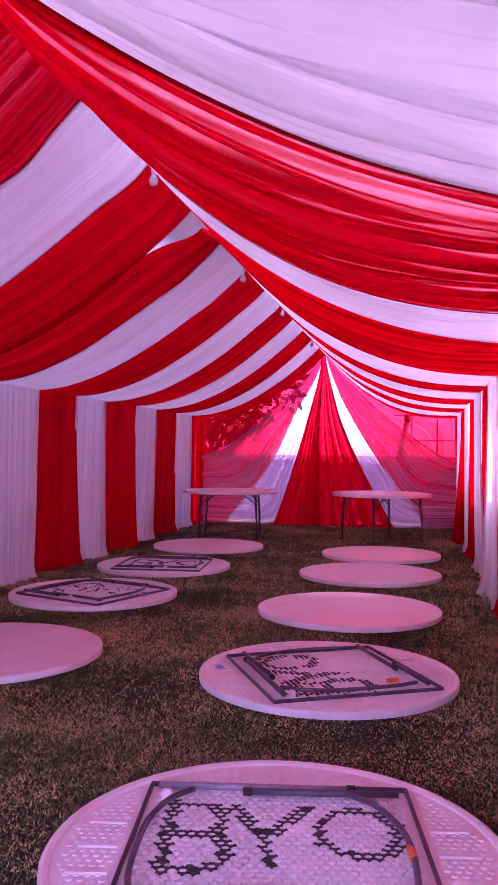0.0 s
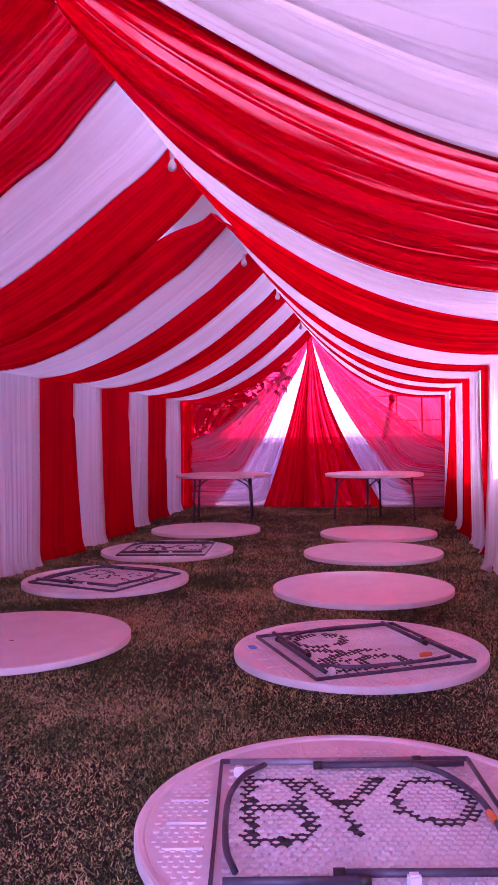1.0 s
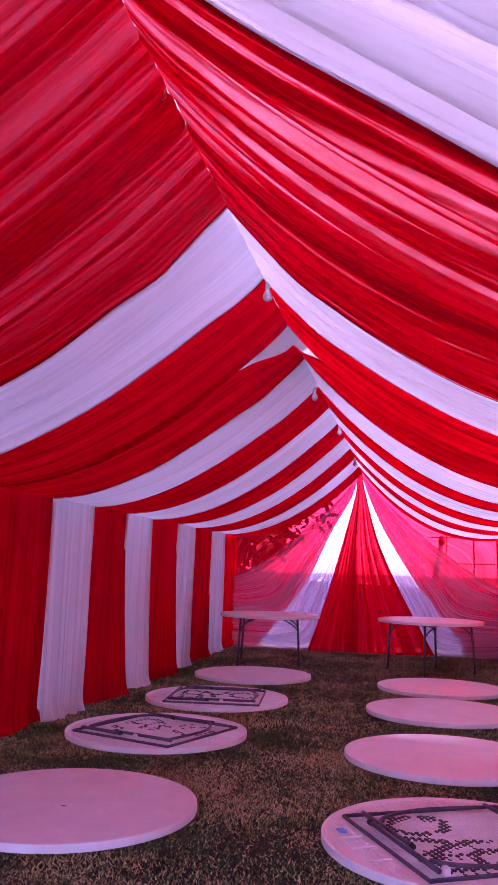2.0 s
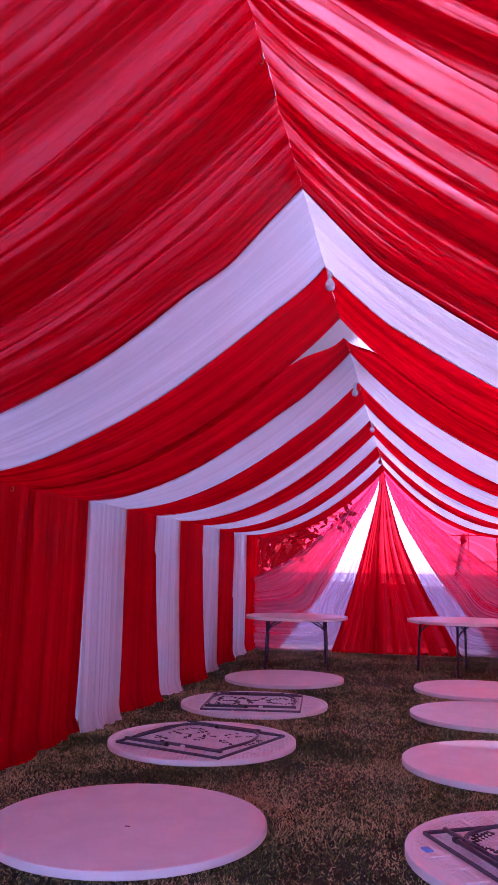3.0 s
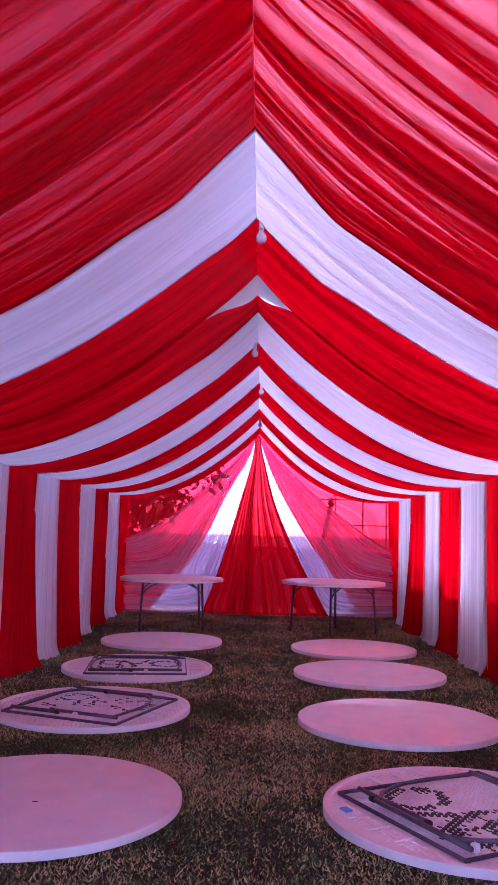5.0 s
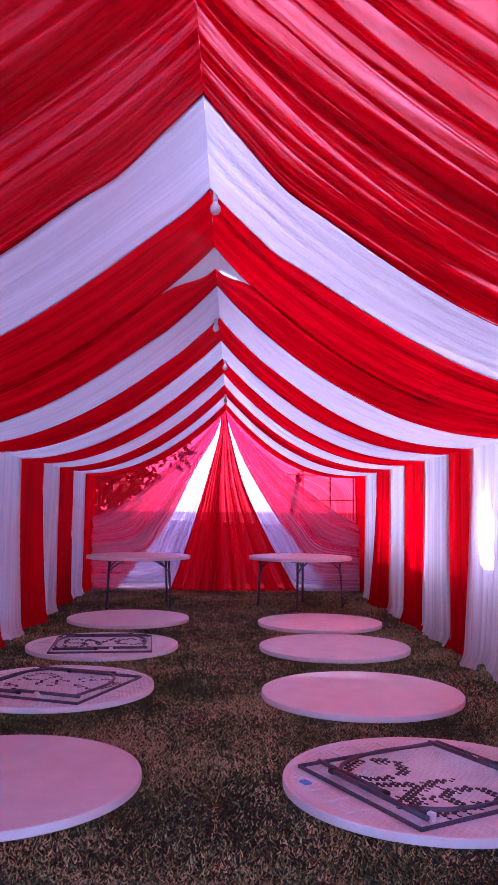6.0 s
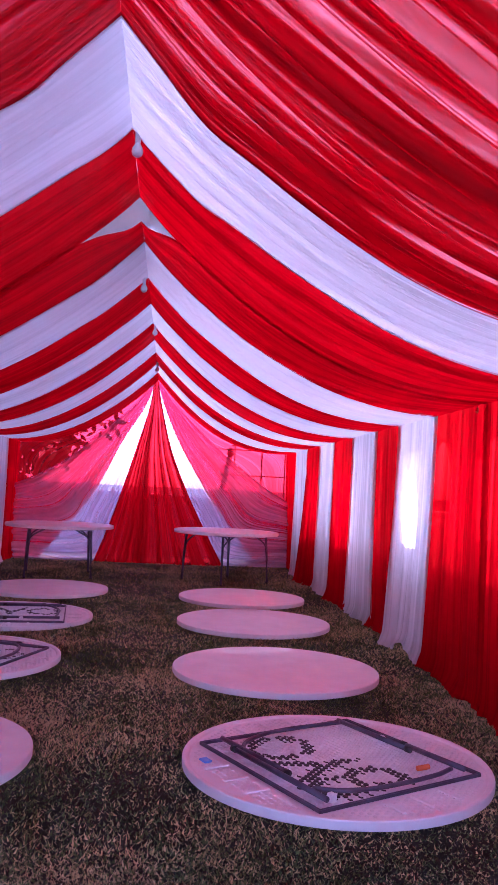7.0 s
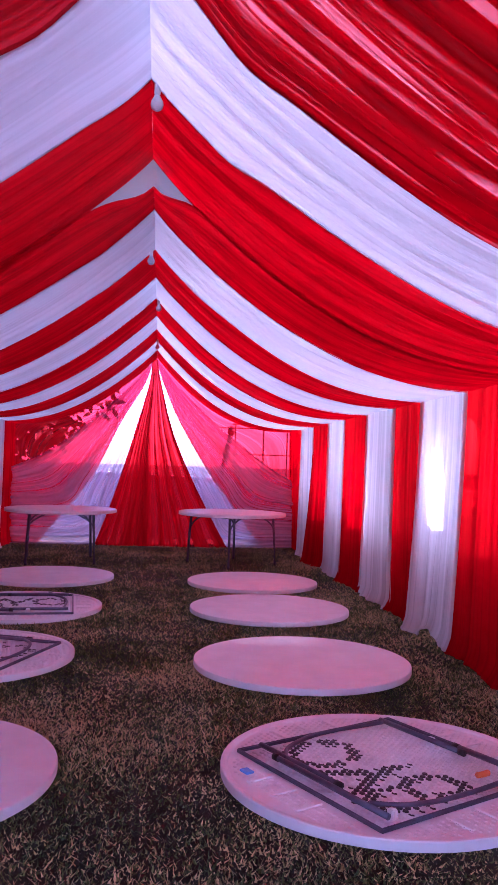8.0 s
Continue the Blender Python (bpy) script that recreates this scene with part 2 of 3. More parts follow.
def tube(bm, pts, r, sides=8, r1=None):
    """A round tube along a line of points, closed at both ends; r1: radius at its end."""
    pts = [Vector(p) for p in pts]
    rings = []
    up = Vector((0, 0, 1))
    for i, p in enumerate(pts):
        d = (pts[min(i + 1, len(pts) - 1)] - pts[max(i - 1, 0)]).normalized()
        a = d.cross(up)
        a = a.normalized() if a.length > 0.05 else Vector((1, 0, 0))
        b = d.cross(a).normalized()
        rr = r if r1 is None else r + (r1 - r) * i / (len(pts) - 1)
        rings.append([bm.verts.new(p + rr * (math.cos(k * 2 * math.pi / sides) * a + math.sin(k * 2 * math.pi / sides) * b)) for k in range(sides)])
    for q, w in zip(rings, rings[1:]):
        for k in range(sides):
            bm.faces.new((q[k], q[(k + 1) % sides], w[(k + 1) % sides], w[k]))
    bm.faces.new(rings[0][::-1])
    bm.faces.new(rings[-1])


def lathe(bm, profile, sides, centre=(0, 0, 0)):
    """Turns a profile of (radius, height) round a vertical axis; a radius of 0 closes it."""
    cx, cy, cz = centre
    rings = []
    for r, z in profile:
        if r == 0:
            rings.append([bm.verts.new((cx, cy, cz + z))])
        else:
            rings.append([bm.verts.new((cx + r * math.cos(k * 2 * math.pi / sides), cy + r * math.sin(k * 2 * math.pi / sides), cz + z)) for k in range(sides)])
    for a, b in zip(rings, rings[1:]):
        for k in range(sides):
            n = (k + 1) % sides
            q = [a[k], a[n], b[n], b[k]] if len(a) > 1 and len(b) > 1 else ([a[0], b[n], b[k]] if len(a) == 1 else [a[k], a[n], b[0]])
            bm.faces.new(q)


def smooth_line(pts, steps=6):
    """A smooth line through the points."""
    p = [Vector(q) for q in pts]
    p = [2 * p[0] - p[1], *p, 2 * p[-1] - p[-2]]
    line = []
    for i in range(1, len(p) - 2):
        for k in range(steps):
            t = k / steps
            a, b, c, d = p[i - 1], p[i], p[i + 1], p[i + 2]
            line.append(0.5 * (2 * b + (c - a) * t + (2 * a - 5 * b + 4 * c - d) * t * t + (3 * b - a - 3 * c + d) * t ** 3))
    line.append(p[-2])
    return line


def sheet(name, nu, nv, place, material, uv, parent=None, label=""):
    """A cloth surface: place(u, v) gives the point, uv(u, v) the cloth coordinates in metres."""
    us, vs = [i / nu for i in range(nu + 1)], [j / nv for j in range(nv + 1)]
    co = [place(u, v) for v in vs for u in us]
    w = nu + 1
    faces = [(j * w + i, j * w + i + 1, (j + 1) * w + i + 1, (j + 1) * w + i) for j in range(nv) for i in range(nu)]
    me = bpy.data.meshes.new(name)
    me.from_pydata(co, [], faces)
    layer = me.uv_layers.new(name="cloth")
    flat = [uv(us[k % w], vs[k // w]) for f in faces for k in f]
    layer.data.foreach_set("uv", [c for p in flat for c in p])
    me.polygons.foreach_set("use_smooth", [True] * len(faces))
    me.materials.append(material)
    ob = new(name, me)
    if parent:
        ob.parent = parent
    if label:
        ob["label"] = label
    return ob


def wave(a, b=0.0, c=0.0):
    return noise.noise(Vector((a, b, c)))


def pleats(s, t, seed):
    """Uneven soft folds across s (metres), slowly changing along t (0 to 1): about -1 to 1."""
    t, seed = t + 1.6, seed + 0.37
    w = s + 0.04 * wave(s * 1.7, t * 0.35, seed)
    h = 0.5 * wave(w * 5.5, t * 0.28, seed + 3) - 0.34 * (0.62 - 2 * abs(wave(w * 9.5, t * 0.28, seed + 7)))
    h += 0.26 * wave(w * 25, t * 0.28, seed + 11) + 0.20 * (0.6 - 2 * abs(wave(w * 34, t * 0.28, seed + 13)))
    return 1.7 * h


# ---------------------------------------------------------------- the tent
HALF, EAVE, RIDGE, BACK, FRONT = 2.33, 2.01, 3.21, 15.6, -0.6


def roof_z(x):
    s = min(abs(x) / HALF, 1)
    return EAVE + (RIDGE - EAVE) * (1 - s) ** (2.05 if x < 0 else 2.35)


def seam(x, ridge, eave, bow, kink, near):
    """Where a strip's edge runs: from ridge to eaves, bowed towards the front, with a kink that fades away from the edge."""
    s = abs(x) / HALF
    y = ridge + (eave - ridge) * s - bow * math.sin(math.pi * s ** 0.9) * min(1.0, s / 0.12)
    y += kink * near ** 4 * math.exp(-((s - 0.15) / 0.06) ** 2)
    return y + 0.03 * near ** 2 * wave(s * 4.0, round(ridge), 1.0 if x < 0 else 5.0) * min(1, 5 * s * (1 - s) + 0.05)


def roof_drape(colour, first, last, folds, label, sag_front=0.0, open_back=False):
    """One strip over the ridge between two seams, each (ridge, (left eave, bow, kink), (right eave, bow, kink))."""
    y0, y1 = first[0], last[0]

    def place(u, v, k):
        """k: 1 on the left slope, 2 on the right."""
        x = HALF * (2 * u - 1)
        s = abs(x) / HALF
        a = seam(x, y0, *first[k], 1 - v) + sag_front * math.exp(-(x / (0.22 if k == 1 else 0.15)) ** 2)
        b = seam(x, y1, *last[k], v)
        if sag_front:
            a -= 0.10 * min(1.0, max(0.0, (s - (0.13 if k == 1 else 0.06)) / 0.12))
        y = a + (b - a) * v
        side = 0.0 if k == 1 else 40.0
        h = pleats(y0 + (y1 - y0) * v, s, side)
        near_edge = min(1.0, min(v + 9 * bool(sag_front), 1 - v + 9 * open_back) * (y1 - y0) / 0.16)
        amp = folds[0 if x < 0 else 1]
        amp = 1.7 * (0.010 + (amp - 0.010) * (3 * near_edge ** 2 - 2 * near_edge ** 3)) * (0.25 + 1.0 * math.sin(math.pi * min(s * 1.02, 1)) ** 0.8)
        drop = 0.09 * sag_front / 0.3 * math.exp(-(x / 0.2) ** 2) * (1 - v) ** 2 if sag_front else 0.0
        return (x, y, roof_z(x) + amp * h - 0.02 * math.sin(math.pi * v) * math.sin(math.pi * s) - drop)

    def uv(u, v, k):
        x = HALF * (2 * u - 1)
        return (y0 + (y1 - y0) * v + 0.12 * abs(x) / HALF + (0 if k == 1 else 30), abs(x))
    n = int((y1 - y0) * (110 if y0 < 8.0 else 60))
    th = new("ceiling_drape")
    for o in (0.0, 0.5):
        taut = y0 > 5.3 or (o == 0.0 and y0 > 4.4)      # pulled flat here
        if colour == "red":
            m = M_red_taut if taut else (M_red_dim if o == 0.0 else M_red_roof)
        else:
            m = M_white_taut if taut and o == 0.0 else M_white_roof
        k = 1 if o == 0.0 else 2
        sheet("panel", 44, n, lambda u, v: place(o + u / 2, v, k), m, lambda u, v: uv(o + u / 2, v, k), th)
    band = 0.022 / (y1 - y0)
    for end in (0.0, 1.0 - band):
        def edge(u, v):
            p = place(u, end + band * v, 1 if u < 0.5 else 2)
            return (p[0], p[1], p[2] - 0.004 - 0.004 * math.sin(math.pi * v))
        sheet("hem", 88, 3, edge, m, lambda u, v: uv(u, end + band * v, 2), th)
    return tagged(th, label, "drape", "ceiling drapes")


RED_ROOF = "red voile ceiling drape, loosely pleated from ridge to eaves"
WHITE_ROOF = "white voile ceiling drape, softly pleated from ridge to eaves"
SEAMS = [
    (-0.60, (-0.60, 0, 0), (-0.60, 0, 0)),
    (0.50, (0.50, 0, 0), (0.50, 0, 0)),
    (2.51, (2.36, 0, 0), (2.95, 0.27, 0)),
    (4.46, (4.55, 0.07, 0.07), (4.43, 0.04, 0.07)),
    (5.48, (5.62, 0.24, 0), (5.52, 0.33, 0.10)),
    (6.48, (6.60, 0.10, 0), (6.50, 0.12, 0)),
    (7.42, (7.66, 0.24, 0.06), (7.47, 0.24, 0.03)),
    (8.50, (8.67, 0.22, 0.06), (8.51, 0.26, 0.05)),
    (9.52, (9.63, 0.20, 0), (9.30, 0.22, 0)),
    (10.52, (10.59, 0.20, 0), (10.36, 0.22, 0)),
    (11.57, (11.73, 0.20, 0), (11.42, 0.22, 0)),
    (12.57, (12.69, 0.18, 0), (12.40, 0.22, 0)),
    (13.59, (13.71, 0.18, 0), (13.46, 0.20, 0)),
    (14.60, (14.69, 0.16, 0), (14.50, 0.18, 0)),
    (15.60, (15.60, 0, 0), (15.60, 0, 0)),
]
COLOURS = "red white red white red red white red white red white red white red".split()
FOLDS = [(0.03, 0.035), (0.03, 0.055), (0.028, 0.045), (0.011, 0.030), (0.010, 0.024), (0.012, 0.026)] + [(0.011, 0.022)] * 8
for i, colour in enumerate(COLOURS):
    label = RED_ROOF if colour == "red" else WHITE_ROOF
    gap = 0.0
    if i == 5:
        gap, label = 0.26, "red voile ceiling drape slipped back from the ridge, leaving a gap"
    roof_drape(colour, SEAMS[i], SEAMS[i + 1], FOLDS[i], label, gap, i == 4)


def wall_drape(colour, side, y0, y1, b0, b1, x0, x1, label, seed, fold=0.022, hem=0.015, lifted=0.0):
    """A curtain from the eaves to the grass; y0, y1 at the top, b0, b1 at the hem, which lies x0, x1 from the middle."""
    def place(u, v):
        w = 0.06 if colour == "red" else (0.025 if side > 0 else 0.0)
        f = v ** 1.5
        y = (y0 - w + (y1 - y0 + 2 * w) * u) * (1 - f) + (b0 - w + (b1 - b0 + 2 * w) * u) * f
        y += 0.018 * wave(v * 2.2, u * 2.0, seed)
        h = pleats(y0 + (y1 - y0) * u, v * 0.8, seed)
        amp = fold * (0.35 + 0.9 * v) * min(1.0, 0.15 + min(u, 1 - u) * (y1 - y0) / 0.09)
        out_ = HALF + (0.022 if colour == "red" else 0.004) + (x0 + (x1 - x0) * u - HALF) * v ** 1.8 + amp * h
        low = hem + 0.03 * wave(u * 3.1, seed, 2.0) + 0.012 * wave(u * 11, seed, 5.0) + lifted * math.exp(-((u - 0.36) / 0.17) ** 2)
        z = EAVE + 0.05 * (1 - v) - (EAVE - low) * v
        if v > 0.94:
            out_ -= 0.05 * (v - 0.94) / 0.06 * (0.6 + wave(u * 6, seed, 9.0))
        return (side * out_, y, max(z, 0.006))

    def uv(u, v):
        return (y0 + (y1 - y0) * u + seed, 2 * v)
    n = max(20, int((y1 - y0) * 60))
    m = M_red_wall if colour == "red" else M_white_wall
    th = new("wall_drape")
    sheet("panel", n, 36, place, m, uv, th)

    def low_edge(u, v):
        p = place(u, 0.985 + 0.015 * v)
        return (p[0] - side * (0.004 + 0.004 * math.sin(math.pi * v)), p[1], p[2])
    sheet("hem", n, 3, low_edge, m, lambda u, v: uv(u, 0.985 + 0.015 * v), th)
    return tagged(th, label, "drape", "wall drapes")


RED_WALL = "red voile wall drape hanging in pleats to the grass"
WHITE_WALL = "white voile wall drape hanging in pleats to the grass"
LEFT_HEMS = [None, None, None, None, None, (6.60, 7.70, 2.37, 2.39), (7.68, 8.48, 2.34, 2.27), (8.50, 9.45, 2.42, 2.17), (9.50, 10.30, 2.40, 2.20), (10.25, 11.35, 2.38, 2.15),
             (11.40, 12.40, 2.44, 2.27), (12.35, 13.67, 2.40, 2.31), (13.70, 14.75, 2.38, 2.36), (14.80, 15.65, 2.41, 2.30)]
RIGHT_HEMS = [None, None, None, None, (5.60, 6.51, 2.31, 2.33), (6.52, 7.84, 2.33, 2.38), (7.82, 8.70, 2.37, 2.29), (8.74, 9.65, 2.41, 2.40), (9.62, 10.72, 2.42, 2.38),
              (10.70, 11.67, 2.39, 2.34), (11.67, 12.77, 2.35, 2.38), (12.74, 13.50, 2.40, 2.20), (13.60, 14.48, 2.42, 2.30), (14.50, 15.70, 2.42, 2.42)]
for side, hems in ((-1, LEFT_HEMS), (1, RIGHT_HEMS)):
    tops = [row[1 if side < 0 else 2][0] for row in SEAMS]
    tops[-1] = 15.72
    for i, colour in enumerate(COLOURS):
        y0, y1 = tops[i], tops[i + 1]
        b0, b1, x0, x1 = hems[i] or (y0, y1 - 0.02, 2.37, 2.37)
        raised = 0.11 if side > 0 and i == 6 else 0.0
        label = RED_WALL if colour == "red" else WHITE_WALL
        if raised:
            label = "white voile wall drape with its hem caught up off the grass"
        wall_drape(colour, side, y0, y1, b0, b1, x0, x1, label, 5.3 * i + (60 if side > 0 else 0), 0.030, lifted=raised)

# the back of the tent: sheer red behind, two white swags, the red centre drape in front
APEX = (-0.04, 3.16)


def along(line, t):
    """A point of an open line of (x, z), t from 0 to 1."""
    seg = t * (len(line) - 1)
    i = min(int(seg), len(line) - 2)
    f = seg - i
    return (line[i][0] + (line[i + 1][0] - line[i][0]) * f, line[i][1] + (line[i + 1][1] - line[i][1]) * f)


def dense(pts):
    q = smooth_line([(x, 0, z) for x, z in pts], 12)
    return [(p.x, p.z) for p in q]


def fan(name, inner, outer, depth, fold, material, label, seed, n=90, m=60):
    """Cloth gathered at the ridge and spread between an inner and an outer edge."""
    a, b = dense(inner), dense(outer)

    def place(u, v):
        p, q = along(a, v), along(b, v)
        spread = min(1.0, 2.2 * v + 0.06)
        h = pleats(u * 1.6, v * 0.6, seed)
        return (p[0] + (q[0] - p[0]) * u, depth - fold * spread * h, max(p[1] + (q[1] - p[1]) * u, 0.004))

    def uv(u, v):
        return (u * 1.6 + seed, v * 3)
    th = new(name)
    sheet("panel", n, m, place, material, uv, th)
    for end in (0.0, 0.985):
        def edge(u, v):
            p = place(end + 0.015 * u, v)
            return (p[0], p[1] - 0.004, p[2])
        sheet("hem", 2, m, edge, material, lambda u, v: uv(end + 0.015 * u, v), th)
    return tagged(th, label, "drape", "gable drapes")


for side in (-1, 1):
    ax = APEX[0]
    top = [(ax, 3.30), (side * 0.6, roof_z(side * 0.6) + 0.12), (side * 1.3, roof_z(side * 1.3) + 0.08), (side * 2.45, 2.06), (side * 2.45, 1.1), (side * 2.45, 0.0)]
    edge = [(ax, 3.24), (-0.20, 2.75), (-0.57, 2.1), (-0.98, 1.25), (-1.43, 0.62), (-1.93, -0.01)] if side < 0 else [(ax, 3.24), (0.13, 2.75), (0.43, 2.1), (0.95, 1.25), (1.45, 0.6), (1.88, -0.01)]
    fan("gable_drape", edge, top, BACK + 0.03, 0.018, M_red_sheer, "sheer red voile gable drape letting daylight through", 3.0 + side)
    # the swags sweep from the ridge out to the corner posts, their lower edge on the grass
    if side < 0:
        inner = [(ax - 0.03, 3.15), (-0.11, 2.75), (-0.31, 1.95), (-0.52, 1.22), (-0.70, 0.62), (-0.92, 0.01), (-2.40, 0.01)]
        outer = [(ax - 0.04, 3.15), (-0.38, 2.75), (-0.76, 2.41), (-1.20, 2.02), (-1.60, 1.68), (-2.05, 1.42), (-2.40, 1.26)]
    else:
        inner = [(ax + 0.03, 3.15), (0.06, 2.75), (0.28, 1.95), (0.60, 1.21), (0.90, 0.6), (1.22, 0.01), (2.40, 0.01)]
        outer = [(ax + 0.06, 3.15), (0.35, 2.74), (0.74, 2.38), (1.18, 1.98), (1.60, 1.66), (2.03, 1.36), (2.40, 1.15)]
    fan("gable_drape", inner, outer, BACK - 0.06, 0.075, M_white_sheer, "sheer white voile swag gathered at the ridge", 21.0 + 9 * side)
fan("gable_drape", [(ax - 0.04, 3.17), (-0.12, 2.75), (-0.33, 1.95), (-0.54, 1.22), (-0.73, 0.62), (-0.96, -0.01)],
    [(ax + 0.04, 3.17), (0.08, 2.75), (0.30, 1.95), (0.62, 1.21), (0.94, 0.6), (1.28, -0.01)],
    BACK - 0.16, 0.04, M_red_centre, "red voile centre drape gathered tightly at the ridge", 51.0, 150)

# the outer cover over the lining
bm = bmesh.new()
for side in (-1, 1):
    v = [bm.verts.new(p) for p in ((0, FRONT, 3.62), (0, 15.97, 3.62), (side * 2.75, 15.97, 2.22), (side * 2.75, FRONT, 2.22))]
    bm.faces.new(v if side > 0 else v[::-1])
bmesh.ops.remove_doubles(bm, verts=bm.verts[:], dist=0.001)
bmesh.ops.solidify(bm, geom=bm.faces[:], thickness=0.004)
tagged(link("roof", bm, M_pvc), "pale grey tent cover above the lining", "tent roof", kind="structure")

# Unseen sheet added to darken the cover where the ridge gap shows it.
bm = bmesh.new()
for side in (-1, 1):
    v = [bm.verts.new(p) for p in ((0, 7.10, 3.655), (0, 8.4, 3.655), (side * 0.60, 8.4, 3.35), (side * 0.60, 7.10, 3.35))]
    bm.faces.new(v if side > 0 else v[::-1])
bmesh.ops.remove_doubles(bm, verts=bm.verts[:], dist=0.001)
bmesh.ops.solidify(bm, geom=bm.faces[:], thickness=0.004)
tagged(link("roof_shade_sheet", bm, M_shade), "added grey sheet shading the ridge of the cover", "roof flap", kind="structure")

WINDOWS = [(6.15, 7.32, 1.08), (7.90, 8.34, 1.20), (10.45, 11.30, 0.92), (12.55, 13.3, 0.92)]
WZ0, WZ1 = 0.92, 1.86
bm = bmesh.new()
box(bm, -2.62, -2.61, FRONT, 15.97, 0, 2.28)
tagged(link("wall_west", bm, M_blind), "pale tent side wall behind the drapes", "tent wall", kind="structure")
bm = bmesh.new()
box(bm, 2.61, 2.62, FRONT, 15.97, 0, WZ0)
box(bm, 2.61, 2.62, FRONT, 15.97, WZ1, 2.28)
y = FRONT
for a, b, low in WINDOWS:
    box(bm, 2.61, 2.62, y, a, WZ0, WZ1)
    if low > WZ0:
        box(bm, 2.61, 2.62, a, b, WZ0, low)
    for k in range(6):                     # arched head
        c = (1 - math.sqrt(1 - (1 - (k + 0.5) / 6) ** 2)) * 0.30
        box(bm, 2.61, 2.62, a + (b - a) * k / 12, a + (b - a) * (k + 1) / 12, WZ1 - c, WZ1)
        box(bm, 2.61, 2.62, b - (b - a) * (k + 1) / 12, b - (b - a) * k / 12, WZ1 - c, WZ1)
    y = b
box(bm, 2.61, 2.62, y, 15.97, WZ0, WZ1)
east = tagged(link("wall_east", bm, M_side), "pale tent side wall with barred windows", "tent wall", kind="structure")
# Unseen panes added to weaken the sun that comes through these windows.
for a, b, low in (WINDOWS[0], *WINDOWS[2:]):
    bm = bmesh.new()
    box(bm, 2.6135, 2.6165, a, b, low, WZ1)
    part("dimming_pane", bm, M_vinyl if low > WZ0 else M_clear, east, "added cloudy pane dimming the sun" if low > WZ0 else "added half-clear pane dimming the sun")
for a, b, low in WINDOWS[2:]:
    bm = bmesh.new()
    for k in range(1, 4):
        yy = a + (b - a) * k / 4
        box(bm, 2.602, 2.6085, yy - 0.016, yy + 0.016, WZ0, WZ1)
    for k in range(1, 4):
        zz = WZ0 + (WZ1 - WZ0) * k / 4
        box(bm, 2.5985, 2.6018, a, b, zz - 0.016, zz + 0.016)
    part("window_bars", bm, M_pole, east)

# ---------------------------------------------------------------- ground and outside
bm = bmesh.new()
v = [bm.verts.new(p) for p in ((-400, -400, 0), (400, -400, 0), (400, 400, 0), (-400, 400, 0))]
bm.faces.new(v)
tagged(link("ground", bm, M_soil), "worn lawn with bare earth", "ground", kind="structure")

bm = bmesh.new()
box(bm, -14, 14, 17.0, 17.18, 0, 1.15)
box(bm, -14, 14, 16.98, 17.20, 1.15, 1.19)
for v in bm.verts:
    v.co.z -= 0.03 * v.co.x * (v.co.z > 0.5)
# Unseen east run, added to shade the lower part of the side.
box(bm, 3.15, 3.33, -6.0, 16.97, 0, 1.18)
box(bm, 3.13, 3.35, -6.0, 16.96, 1.18, 1.22)
tagged(link("boundary_wall", bm, M_fence), "low grey plastered boundary wall behind the tent, with an unseen added run beside it", "wall", kind="structure")

# ---------------------------------------------------------------- round folding tables
R_TOP, THICK, SIDE = 0.765, 0.045, 0.492


def table_rim(bm, z0, flip):
    """A moulded disc with a rolled rim, its flat face up (or down, where flip)."""
    t = THICK
    prof = [(0, t), (R_TOP - 0.008, t), (R_TOP - 0.002, t - 0.002), (R_TOP, t - 0.007), (R_TOP, 0.006), (R_TOP - 0.003, 0.001), (R_TOP - 0.015, 0.0), (R_TOP - 0.03, 0.004), (R_TOP - 0.036, 0.012), (0, 0.012)]
    if flip:
        prof = [(r, t - z) for r, z in prof]
    else:
        prof = prof[::-1]
    lathe(bm, [(r, z + z0) for r, z in prof], 72)
    bmesh.ops.recalc_face_normals(bm, faces=bm.faces[:])


def stroke_distance(x, y):
    """Distance to the painted letters B Y O on a table's underside."""
    def seg(ax, ay, bx, by):
        dx, dy = bx - ax, by - ay
        k = max(0, min(1, ((x - ax) * dx + (y - ay) * dy) / (dx * dx + dy * dy)))
        return math.hypot(x - ax - k * dx, y - ay - k * dy)

    def arc(cx, cy, rx, ry):
        q = math.hypot((x - cx) / rx, (y - cy) / ry)
        return abs(q - 1) * min(rx, ry)
    d = [seg(-0.385, 0.34, -0.37, -0.13), seg(-0.385, 0.34, -0.27, 0.335), seg(-0.37, 0.11, -0.26, 0.11), seg(-0.37, -0.13, -0.26, -0.13)]
    if x > -0.27:
        d += [arc(-0.27, 0.222, 0.075, 0.115), arc(-0.26, -0.01, 0.095, 0.12)]
    d += [seg(-0.155, 0.32, -0.045, 0.09), seg(0.11, 0.34, -0.045, 0.09), seg(-0.045, 0.09, -0.03, -0.07), arc(0.28, 0.15, 0.14, 0.165)]
    return min(d)


